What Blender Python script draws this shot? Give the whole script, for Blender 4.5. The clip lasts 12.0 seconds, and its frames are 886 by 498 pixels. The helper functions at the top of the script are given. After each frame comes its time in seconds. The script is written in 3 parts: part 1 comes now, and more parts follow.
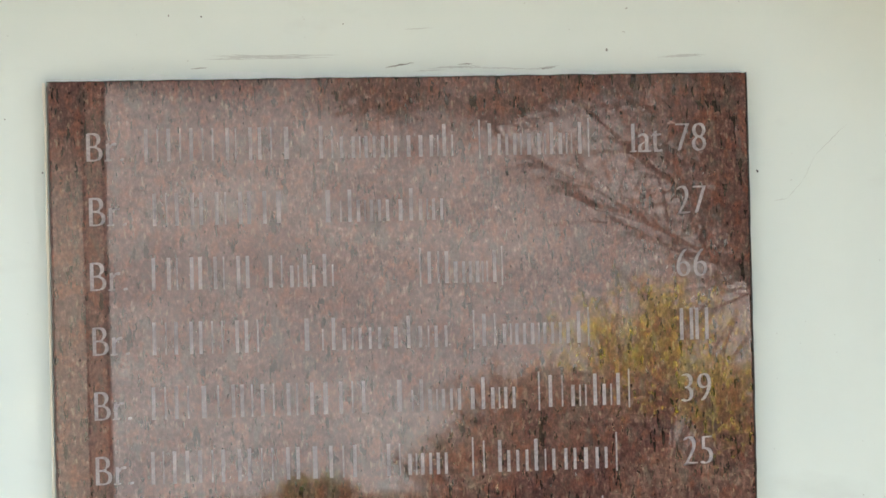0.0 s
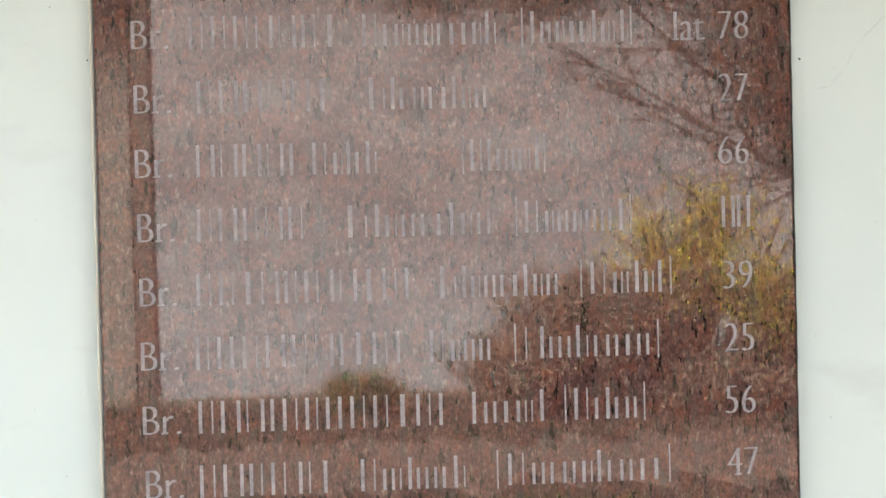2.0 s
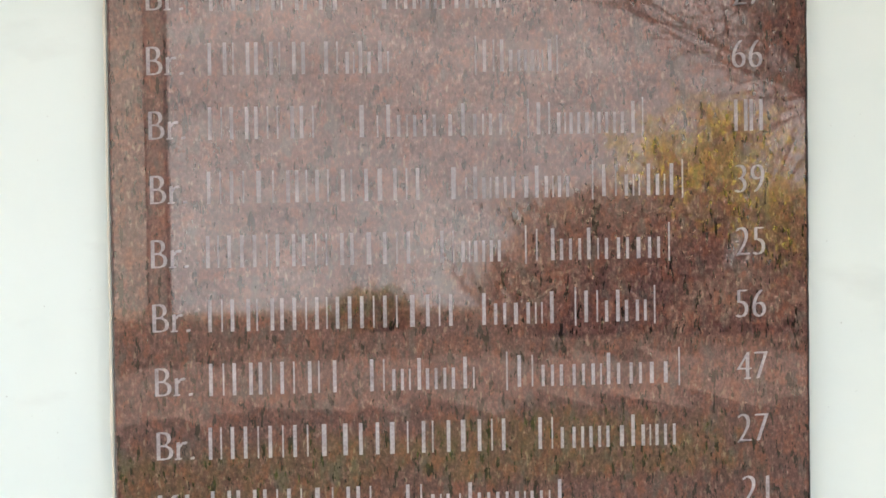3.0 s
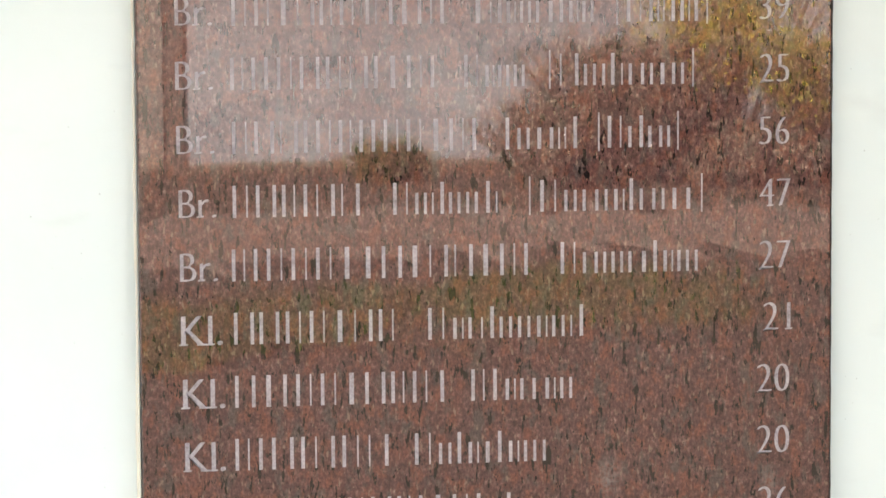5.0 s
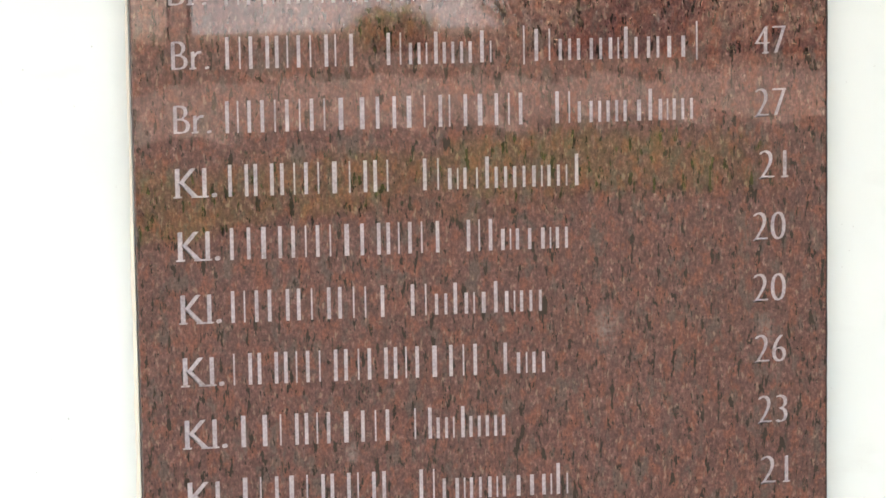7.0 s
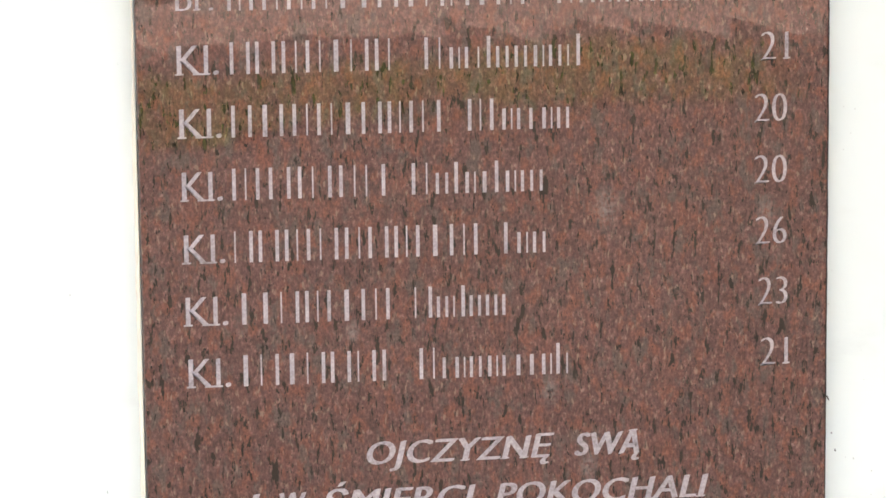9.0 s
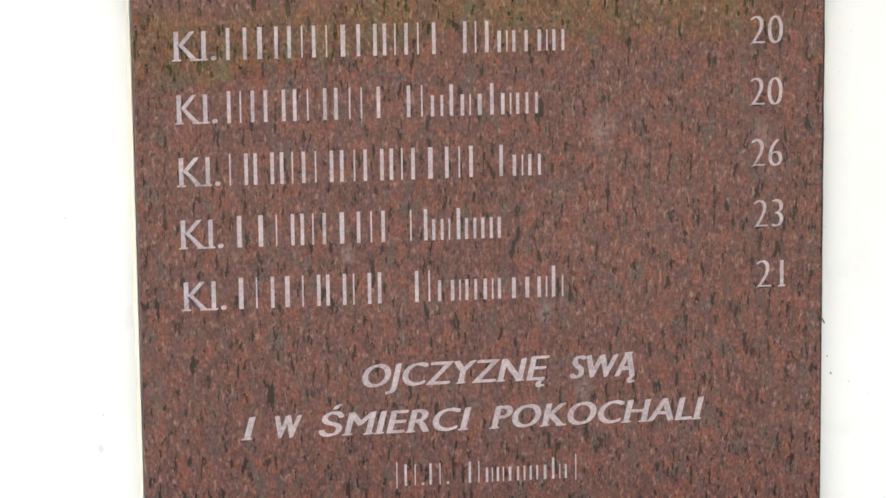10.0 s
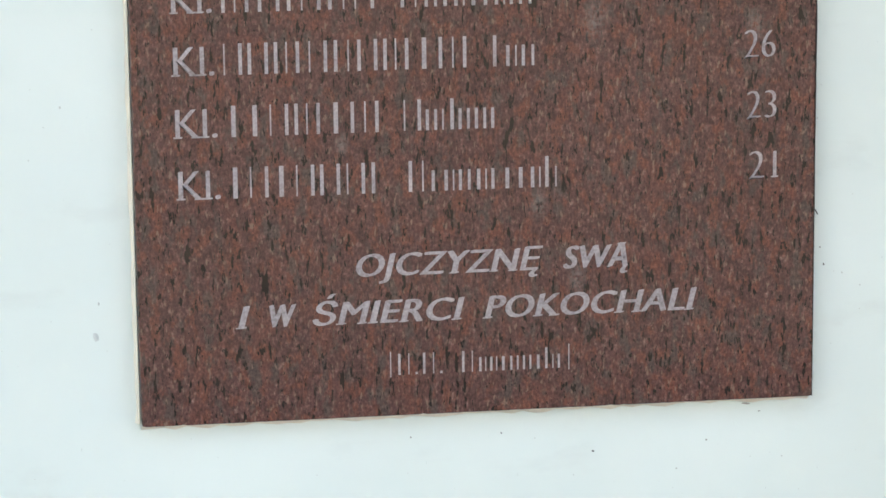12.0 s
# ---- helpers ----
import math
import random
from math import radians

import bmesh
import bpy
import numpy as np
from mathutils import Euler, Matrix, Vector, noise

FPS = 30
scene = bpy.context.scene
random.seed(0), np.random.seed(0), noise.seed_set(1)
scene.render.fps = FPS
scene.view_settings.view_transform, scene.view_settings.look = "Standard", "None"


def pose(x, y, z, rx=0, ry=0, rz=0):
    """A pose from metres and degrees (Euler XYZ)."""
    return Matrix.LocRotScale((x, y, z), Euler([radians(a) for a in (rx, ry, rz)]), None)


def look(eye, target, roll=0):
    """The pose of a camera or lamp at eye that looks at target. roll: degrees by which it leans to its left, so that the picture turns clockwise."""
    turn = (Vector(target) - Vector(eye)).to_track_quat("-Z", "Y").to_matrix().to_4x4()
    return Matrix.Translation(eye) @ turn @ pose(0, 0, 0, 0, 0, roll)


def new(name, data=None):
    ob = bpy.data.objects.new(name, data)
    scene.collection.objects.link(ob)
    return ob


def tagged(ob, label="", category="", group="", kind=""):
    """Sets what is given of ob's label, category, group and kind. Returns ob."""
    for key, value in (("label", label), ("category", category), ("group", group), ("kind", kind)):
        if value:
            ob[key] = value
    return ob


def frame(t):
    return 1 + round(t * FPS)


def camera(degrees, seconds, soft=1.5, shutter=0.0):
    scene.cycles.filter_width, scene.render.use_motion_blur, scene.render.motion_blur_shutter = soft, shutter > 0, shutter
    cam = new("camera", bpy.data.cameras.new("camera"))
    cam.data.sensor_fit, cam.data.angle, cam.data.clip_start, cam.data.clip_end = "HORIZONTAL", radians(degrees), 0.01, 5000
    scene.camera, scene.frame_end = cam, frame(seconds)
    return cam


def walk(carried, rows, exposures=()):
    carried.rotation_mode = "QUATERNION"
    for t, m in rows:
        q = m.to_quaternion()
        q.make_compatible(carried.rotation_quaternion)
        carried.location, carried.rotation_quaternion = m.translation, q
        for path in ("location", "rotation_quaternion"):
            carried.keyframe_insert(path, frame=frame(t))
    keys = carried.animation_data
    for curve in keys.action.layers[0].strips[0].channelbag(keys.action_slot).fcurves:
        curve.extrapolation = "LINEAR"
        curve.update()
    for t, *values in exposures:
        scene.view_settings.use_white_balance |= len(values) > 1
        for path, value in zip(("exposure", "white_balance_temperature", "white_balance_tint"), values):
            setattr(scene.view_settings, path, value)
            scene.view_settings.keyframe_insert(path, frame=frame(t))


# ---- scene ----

# The plaque's face is the plane y = 0; x runs along the wall, z is up. BASE is the height of its lower edge.
BASE, WIDE, HIGH, THICK = 0.75, 0.600, 1.0233, 0.018
FACE = THICK  # the plaster's plane behind the slab

cam = camera(15.68, 12.0, soft=1.55)
ROWS = [
    (0.0, -0.4606, -2.6864, 0.8650, -10.357, 0.246, -1.404),
    (0.5, -0.4592, -2.6836, 0.8630, -10.079, 0.048, -1.434),
    (1.0, -0.4609, -2.6845, 0.8602, -9.964, -0.283, -1.528),
    (1.5, -0.4603, -2.6954, 0.8556, -9.656, -0.737, -1.460),
    (2.0, -0.4606, -2.7004, 0.8540, -9.498, -1.510, -1.384),
    (2.5, -0.4625, -2.7010, 0.8450, -9.290, -2.081, -1.085),
    (3.0, -0.4592, -2.6960, 0.8381, -9.256, -2.944, -0.816),
    (5.0, -0.4673, -2.6997, 0.8117, -8.963, -5.514, -0.398),
    (5.5, -0.4596, -2.6967, 0.8067, -8.827, -6.172, -0.492),
    (6.0, -0.4601, -2.6966, 0.8011, -8.915, -6.776, -0.735),
    (6.5, -0.4600, -2.6939, 0.7963, -8.896, -7.318, -0.813),
    (7.0, -0.4567, -2.6957, 0.7921, -8.819, -7.785, -0.892),
    (9.0, -0.4387, -2.7082, 0.7621, -8.363, -9.291, -0.625),
    (9.5, -0.4337, -2.7096, 0.7500, -8.285, -9.705, -0.518),
    (10.0, -0.4310, -2.7104, 0.7462, -8.266, -10.341, -0.695),
    (10.5, -0.4302, -2.7134, 0.7424, -8.293, -10.869, -0.850),
    (11.0, -0.4189, -2.7202, 0.7385, -8.055, -11.393, -0.840),
    (11.5, -0.4151, -2.7246, 0.7334, -7.948, -11.691, -0.676),
    (12.0, -0.4120, -2.7272, 0.7302, -7.917, -11.924, -0.670),
]


def held(x, y, z, yaw, pitch, roll):
    """A hand-held pose: yaw to the left from +y, pitch up, roll as look() takes it."""
    a, b = radians(yaw), radians(pitch)
    way = Vector((-math.sin(a) * math.cos(b), math.cos(a) * math.cos(b), math.sin(b)))
    eye = Vector((x, y, z + BASE))
    return look(eye, eye + way, roll)


EXPOSURES = [(0.0, 4.01, 7100, -12), (1.0, 4.06, 7100, -11), (2.5, 4.16, 7130, -8), (5.0, 4.33, 7400, -6), (7.0, 4.41, 7450, -3), (9.5, 4.46, 7500, 0), (10.5, 4.44, 7550, 1), (11.0, 4.24, 7300, -2), (11.5, 4.12, 7050, -6), (12.0, 4.01, 6770, -9)]
walk(cam, [(t, held(*row)) for t, *row in ROWS], EXPOSURES)

# ---- daylight: the low sun stands behind the wall, which itself lies in the shade ----
SUN_UP = 36.0
world = bpy.data.worlds.new("sky")
scene.world = world
world.use_nodes = True
sky = world.node_tree.nodes.new("ShaderNodeTexSky")
sky.sky_type, sky.sun_disc = "NISHITA", False
sky.sun_elevation, sky.sun_rotation = radians(SUN_UP), radians(-41)
sky.air_density, sky.dust_density, sky.ozone_density = 0.4, 10.0, 0.0
back = world.node_tree.nodes["Background"]
back.inputs["Strength"].default_value = 0.10
world.node_tree.links.new(sky.outputs[0], back.inputs[0])
sun = new("sun", bpy.data.lights.new("sun", "SUN"))
sun.data.energy, sun.data.angle, sun.data.color = 1.35, radians(10), (1.0, 0.98, 0.95)
sun.matrix_world = look((-14, 16, 15.5), (0, 0, 0))


# ---- materials ----
class Nodes:
    """A node material in a few calls."""

    def __init__(self, name, rough=0.8, ior=1.45, specular=0.5):
        self.mat = bpy.data.materials.new(name)
        self.mat.use_nodes = True
        self.tree = self.mat.node_tree
        self.shader = self.tree.nodes["Principled BSDF"]
        self.shader.inputs["Roughness"].default_value = rough
        self.shader.inputs["IOR"].default_value = ior
        self.shader.inputs["Specular IOR Level"].default_value = specular

    def add(self, kind, **inputs):
        node = self.tree.nodes.new(kind)
        for key, value in inputs.items():
            self.give(node, key.replace("_", " "), value)
        return node

    def give(self, node, key, value):
        if isinstance(value, bpy.types.NodeSocket):
            self.tree.links.new(value, node.inputs[key])
        else:
            node.inputs[key].default_value = value

    def spot(self, stretch=(1, 1, 1), turn=(0, 0, 0)):
        """Object coordinates, turned and stretched."""
        m = self.add("ShaderNodeMapping", Vector=self.add("ShaderNodeTexCoord").outputs["Object"])
        m.inputs["Scale"].default_value = stretch
        m.inputs["Rotation"].default_value = [radians(a) for a in turn]
        return m.outputs[0]

    def noise(self, scale, detail=3.0, where=None, rough=0.55):
        return self.add("ShaderNodeTexNoise", Vector=where or self.spot(), Scale=scale, Detail=detail, Roughness=rough).outputs["Fac"]

    def cells(self, scale, where=None):
        return self.add("ShaderNodeTexVoronoi", Vector=where or self.spot(), Scale=scale)

    def ramp(self, fac, *stops):
        node = self.add("ShaderNodeValToRGB", Fac=fac)
        while len(node.color_ramp.elements) < len(stops):
            node.color_ramp.elements.new(0.5)
        for element, (place, colour) in zip(node.color_ramp.elements, stops):
            element.position = place
            element.color = (*colour, 1) if isinstance(colour, tuple) else (colour, colour, colour, 1)
        return node.outputs[0]

    def mix(self, fac, a, b, how="MIX"):
        node = self.tree.nodes.new("ShaderNodeMix")
        node.data_type, node.blend_type = "RGBA", how
        for slot, value in ((0, fac), (6, a), (7, b)):
            if isinstance(value, bpy.types.NodeSocket):
                self.tree.links.new(value, node.inputs[slot])
            elif isinstance(value, tuple):
                node.inputs[slot].default_value = (*value, 1)
            else:
                node.inputs[slot].default_value = value
        return node.outputs[2]

    def done(self, colour, bump=None, depth=0.001, strength=0.5, rough=None):
        if isinstance(colour, tuple):
            colour = (*colour, 1)
        self.give(self.shader, "Base Color", colour)
        if rough is not None:
            self.give(self.shader, "Roughness", rough)
        if bump is not None:
            node = self.add("ShaderNodeBump", Strength=strength, Distance=depth, Height=bump)
            self.tree.links.new(node.outputs[0], self.shader.inputs["Normal"])
        return self.mat


def granite():
    """Polished red-brown granite: rusty feldspar, mauve-grey quartz, short upright black flecks."""
    n = Nodes("polished_red_granite", 0.02, 1.52)
    tall = n.spot((1.0, 1.0, 0.62), (0, -6, 0))
    tint = n.add("ShaderNodeSeparateColor", Color=n.cells(300, tall).outputs["Color"])
    fine = n.noise(210, 3, tall, 0.68)
    blend = n.mix(0.62, tint.outputs[0], n.ramp(fine, (0.30, 0.0), (0.70, 1.0)))
    base = n.ramp(blend, (0.10, (0.0527, 0.0252, 0.0237)), (0.36, (0.0895, 0.0409, 0.0375)), (0.60, (0.1194, 0.0566, 0.0511)), (0.80, (0.1616, 0.0835, 0.0740)), (0.96, (0.2723, 0.1740, 0.1508)))
    rust = n.noise(84, 3, tall)
    base = n.mix(n.ramp(rust, (0.52, 0.0), (0.60, 0.68)), base, (0.168, 0.0615, 0.0420))
    cloud = n.noise(38, 4, tall)
    base = n.mix(n.ramp(cloud, (0.50, 0.0), (0.66, 0.42)), base, (0.1783, 0.0626, 0.0435))
    grey = n.noise(64, 4, n.spot((1, 1, 0.5), (0, 10, 0)), 0.65)
    base = n.mix(n.ramp(grey, (0.53, 0.0), (0.62, 0.72)), base, (0.0853, 0.0661, 0.0592))
    sand = n.noise(430, 2, n.spot((1, 1, 0.62)), 0.7)
    base = n.mix(0.75, base, n.ramp(sand, (0.30, 0.42), (0.50, 0.95), (0.68, 1.72)), "MULTIPLY")
    pale = n.noise(190, 3, n.spot((1.4, 1, 0.5), (0, 12, 0)))
    base = n.mix(n.ramp(pale, (0.60, 0.0), (0.67, 0.64)), base, (0.2784, 0.1870, 0.1436))
    for scale, low, high, lean in ((112, 0.597, 0.607, -12), (72, 0.622, 0.630, -18), (220, 0.628, 0.648, -5)):
        fleck = n.noise(scale, 3.0, n.spot((1.5, 1, 0.44), (0, lean, 0)), 0.68)
        base = n.mix(n.ramp(fleck, (low, 0.0), (high, 0.95)), base, (0.0122, 0.0087, 0.0087))
    rag = n.mix(0.5, n.noise(120, 3), n.noise(300, 2))
    for x, z, size in ((0.102, 0.346, 0.014), (-0.243, 0.785, 0.011), (0.245, 0.338, 0.011), (0.052, 0.185, 0.009), (0.086, 0.118, 0.010), (-0.12, 0.245, 0.008)):
        away = n.add("ShaderNodeVectorMath", Vector=n.spot((1, 1, 0.6)))
        away.operation = "DISTANCE"
        away.inputs[1].default_value = (x, 0, 0.6 * z)
        near = n.ramp(away.outputs["Value"], (0.0, 0.72), (size, 0.0))
        base = n.mix(n.mix(1.0, near, n.ramp(rag, (0.40, 0.0), (0.56, 1.0)), "MULTIPLY"), base, (0.2349, 0.2044, 0.1870))
    slow = n.noise(4.5, 3)
    base = n.mix(0.25, base, n.ramp(slow, (0.3, 0.30), (0.7, 0.72)), "MULTIPLY")
    return n.done(base, n.noise(9, 2), 0.0002, 0.05, n.ramp(n.noise(30, 3), (0.3, 0.0095), (0.75, 0.0165)))


def sawn_granite():
    n = Nodes("sawn_granite_edge", 0.55)
    return n.done(n.ramp(n.cells(260).outputs["Color"], (0.1, (0.05, 0.03, 0.026)), (0.9, (0.14, 0.07, 0.055))), n.noise(200), 0.0006)


def plaster():
    """Old smooth white paint on plaster, with soft smudges."""
    n = Nodes("white_painted_plaster", 0.75, 1.45, 0.3)
    colour = n.ramp(n.noise(3.0, 5), (0.3, (0.742, 0.800, 0.752)), (0.7, (0.802, 0.860, 0.812)))
    smudge = n.noise(9, 6, n.spot((0.7, 1, 1.7)))
    colour = n.mix(n.ramp(smudge, (0.60, 0.0), (0.78, 0.30)), colour, (0.52, 0.53, 0.49))
    speck = n.noise(240, 2)
    colour = n.mix(n.ramp(speck, (0.76, 0.0), (0.79, 0.5)), colour, (0.36, 0.35, 0.31))
    # Warm shade near the upper right, put into the paint as a yellowish tint.
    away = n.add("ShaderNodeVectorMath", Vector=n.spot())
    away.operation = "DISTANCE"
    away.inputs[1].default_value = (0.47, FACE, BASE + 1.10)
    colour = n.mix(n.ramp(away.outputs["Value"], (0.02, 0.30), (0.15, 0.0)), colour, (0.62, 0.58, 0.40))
    relief = n.mix(0.5, n.noise(40, 5), n.noise(7, 3))
    return n.done(colour, relief, 0.0022, 0.35)


def plain(name, dark, light, scale, rough=0.85, depth=0.002, stretch=(1, 1, 1)):
    n = Nodes(name, rough, 1.45, 0.3)
    where = n.spot(stretch)
    fine, broad = n.noise(scale, 5, where), n.noise(scale / 9, 3, where)
    return n.done(n.ramp(n.mix(0.45, fine, broad), (0.32, dark), (0.68, light)), fine, depth, 0.6)


def foliage(name, dark, light):
    n = Nodes(name, 0.7, 1.4, 0.25)
    island = n.add("ShaderNodeNewGeometry").outputs["Random Per Island"]
    return n.done(n.ramp(island, (0.0, dark), (1.0, light)))


def bounce_lit_plaster():
    """Mottled old plaster, pinkish grey above. Bounced light is painted paler and bluish into its lower metre."""
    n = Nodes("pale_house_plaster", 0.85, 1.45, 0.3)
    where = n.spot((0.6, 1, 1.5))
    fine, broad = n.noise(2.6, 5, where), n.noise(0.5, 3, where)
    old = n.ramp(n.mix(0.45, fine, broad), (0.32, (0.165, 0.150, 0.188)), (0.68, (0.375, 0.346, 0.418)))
    bounced = n.ramp(fine, (0.30, (0.270, 0.270, 0.345)), (0.70, (0.395, 0.392, 0.485)))
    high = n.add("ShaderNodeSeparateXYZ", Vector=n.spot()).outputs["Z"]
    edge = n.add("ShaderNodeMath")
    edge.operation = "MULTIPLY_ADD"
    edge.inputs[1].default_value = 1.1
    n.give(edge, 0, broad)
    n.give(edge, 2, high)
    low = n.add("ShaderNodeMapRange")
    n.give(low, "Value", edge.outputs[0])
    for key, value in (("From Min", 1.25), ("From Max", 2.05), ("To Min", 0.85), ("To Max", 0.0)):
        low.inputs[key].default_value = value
    return n.done(n.mix(low.outputs[0], old, bounced), fine, 0.006, 0.6)


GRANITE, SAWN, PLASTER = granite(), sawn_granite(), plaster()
LETTER = plain("matt_grey_engraving", (0.215, 0.180, 0.180), (0.54, 0.475, 0.475), 420, 0.9, 0.0008)
FILLER = plain("pale_wall_filler", (0.76, 0.71, 0.60), (0.83, 0.78, 0.68), 90, 0.9, 0.001)
SOOT = plain("dark_smudge", (0.24, 0.235, 0.21), (0.48, 0.47, 0.43), 300, 0.9)
CHIP_AND_GAP = plain("dark_chip_and_gap_shade", (0.03, 0.028, 0.025), (0.09, 0.085, 0.075), 500, 0.9)
HAIRLINE = plain("grey_crack", (0.56, 0.59, 0.555), (0.68, 0.71, 0.67), 200, 0.9)
WHITING = plain("white_wall_filler", (0.80, 0.84, 0.80), (0.88, 0.91, 0.88), 120, 0.85, 0.0015)
EARTH = plain("damp_dark_earth", (0.039, 0.031, 0.028), (0.080, 0.063, 0.055), 14)
LAWN = plain("mown_lawn", (0.042, 0.034, 0.029), (0.070, 0.061, 0.038), 3)
GRASS = foliage("grass_blades", (0.046, 0.053, 0.020), (0.105, 0.114, 0.038))
PAVING = plain("reddish_path_gravel", (0.136, 0.101, 0.098), (0.222, 0.166, 0.162), 40)
SOIL = plain("brown_bed_soil", (0.050, 0.037, 0.032), (0.095, 0.070, 0.060), 18)
WING = plain("grey_house_plaster", (0.19, 0.168, 0.180), (0.31, 0.278, 0.294), 4)
PAVER = plain("grey_concrete_paver", (0.25, 0.245, 0.235), (0.36, 0.355, 0.34), 30)
BOUNCE_LIT = bounce_lit_plaster()
BROWN = plain("pinkish_house_plinth", (0.20, 0.168, 0.168), (0.31, 0.264, 0.262), 6)
OCHRE = plain("ochre_bounce_paint", (0.25, 0.19, 0.10), (0.34, 0.26, 0.14), 8)
RUST = plain("rust_red_paint", (0.115, 0.090, 0.090), (0.165, 0.130, 0.130), 20, 0.5)
TILE = plain("brown_roof_sheet", (0.05, 0.036, 0.03), (0.10, 0.07, 0.055), 8, 0.6)
BARK = plain("dark_brown_bark", (0.018, 0.013, 0.010), (0.045, 0.033, 0.026), 60, 0.9, 0.006)
TWIG = plain("brown_twigs", (0.05, 0.034, 0.024), (0.10, 0.068, 0.046), 40, 0.9)
PETAL = foliage("yellow_blossom", (0.40, 0.30, 0.035), (0.70, 0.55, 0.09))
SPRAY = foliage("olive_yellow_sprays", (0.20, 0.160, 0.035), (0.52, 0.42, 0.08))
DRYLEAF = foliage("brown_old_leaves", (0.140, 0.104, 0.090), (0.32, 0.240, 0.205))
OLIVE = foliage("olive_leaves", (0.05, 0.058, 0.018), (0.15, 0.155, 0.05))
DARKLEAF = foliage("withered_leaves", (0.070, 0.054, 0.047), (0.165, 0.126, 0.108))
TANGLE = plain("grey_brown_twigs", (0.056, 0.043, 0.037), (0.105, 0.082, 0.071), 60, 0.9)
LITTER = foliage("dark_fallen_leaves", (0.085, 0.063, 0.055), (0.20, 0.150, 0.128))
BUD = foliage("brown_green_buds", (0.045, 0.035, 0.02), (0.10, 0.08, 0.04))


# ---- mesh helpers ----
def part(name, bm, material, parent=None, label=""):
    """Links a bmesh as one mesh object, under a thing or a part."""
    mesh = bpy.data.meshes.new(name)
    bm.to_mesh(mesh)
    bm.free()
    mesh.materials.append(material)
    ob = new(name, mesh)
    ob.parent = parent
    return tagged(ob, label)


def box(bm, x0, y0, z0, x1, y1, z1):
    v = [bm.verts.new(p) for p in ((x0, y0, z0), (x1, y0, z0), (x1, y1, z0), (x0, y1, z0), (x0, y0, z1), (x1, y0, z1), (x1, y1, z1), (x0, y1, z1))]
    for q in ((3, 2, 1, 0), (4, 5, 6, 7), (0, 1, 5, 4), (1, 2, 6, 5), (2, 3, 7, 6), (3, 0, 4, 7)):
        bm.faces.new([v[i] for i in q])
    return v


def solid(*corners, bevel=0.0):
    bm = bmesh.new()
    box(bm, *corners)
    if bevel:
        bmesh.ops.bevel(bm, geom=bm.edges[:], offset=bevel, segments=2, affect="EDGES")
    return bm


def tube(bm, points, radii, sides=5):
    """A tapering tube through points."""
    rings = []
    for i, p in enumerate(points):
        way = (points[min(i + 1, len(points) - 1)] - points[max(i - 1, 0)]).normalized()
        a = way.orthogonal().normalized()
        b = way.cross(a)
        rings.append([bm.verts.new(p + radii[i] * (math.cos(k * math.tau / sides) * a + math.sin(k * math.tau / sides) * b)) for k in range(sides)])
    for low, top in zip(rings, rings[1:]):
        for k in range(sides):
            bm.faces.new((low[k], low[(k + 1) % sides], top[(k + 1) % sides], top[k]))
    bm.faces.new(rings[0][::-1])
    bm.faces.new(rings[-1])


def leaf(bm, at, size, rnd):
    """A small folded leaf or petal: two triangles."""
    a = Vector((rnd.uniform(-1, 1), rnd.uniform(-1, 1), rnd.uniform(-1, 1))).normalized()
    b = a.orthogonal().normalized()
    v = [bm.verts.new(at + size * w) for w in (-a, 0.45 * b, a, -0.45 * b + 0.2 * a.cross(b))]
    bm.faces.new((v[0], v[1], v[2]))
    bm.faces.new((v[0], v[2], v[3]))


def empty(name, x, y, z, label, category, group=""):
    ob = new(name)
    ob.location = (x, y, z)
    return tagged(ob, label, category, group)


# ---- the ground ----
part("ground", solid(-400, -400, -0.30, 400, 400, -0.004), EARTH)
tagged(bpy.data.objects["ground"], "dark damp earth ground of the yard", "ground", kind="structure")
# Pavement is out of view, made pale to bounce light up the wall.
tagged(part("pavement", solid(-9, -2.2, -0.06, 9, -0.35, 0.03, bevel=0.01), PAVER), "unseen grey concrete pavement bouncing light onto the white wall", "pavement", kind="structure")


def strip(name, x0, x1, y0, y1, top, ragged, material, seed, taper=0.0):
    """A laid or grown strip of ground with uneven edges and a slightly uneven face."""
    rnd = random.Random(seed)
    bm = bmesh.new()
    nx, ny = 260, 8
    grid = []
    for i in range(nx + 1):
        x = x0 + (x1 - x0) * i / nx
        k = min(1.0, (x1 - x) / taper) if taper else 1.0
        mid = (y0 + y1) / 2
        low = mid + (y0 - mid) * k + ragged * (noise.noise((x * 0.9, seed, 0)) + 1.5 * rnd.uniform(-1, 1))
        high = mid + (y1 - mid) * k + ragged * (noise.noise((x * 0.9, seed, 9)) + 1.5 * rnd.uniform(-1, 1))
        grid.append([bm.verts.new((x, low + (high - low) * j / ny, -0.0035 if j in (0, ny) else top + 0.5 * top * rnd.random())) for j in range(ny + 1)])
    for a, b in zip(grid, grid[1:]):
        for j in range(ny):
            bm.faces.new((a[j], b[j], b[j + 1], a[j + 1]))
    bmesh.ops.recalc_face_normals(bm, faces=bm.faces[:])
    return part(name, bm, material)


tagged(strip("flower_bed", -14, 14, -18.3, -15.75, 0.03, 0.18, SOIL, 3), "bare brown soil bed before the outbuilding", "flower bed", kind="structure")
tagged(strip("path", -14, 14, -15.65, -12.9, 0.016, 0.42, PAVING, 4), "reddish gravel path across the yard", "path", kind="structure")


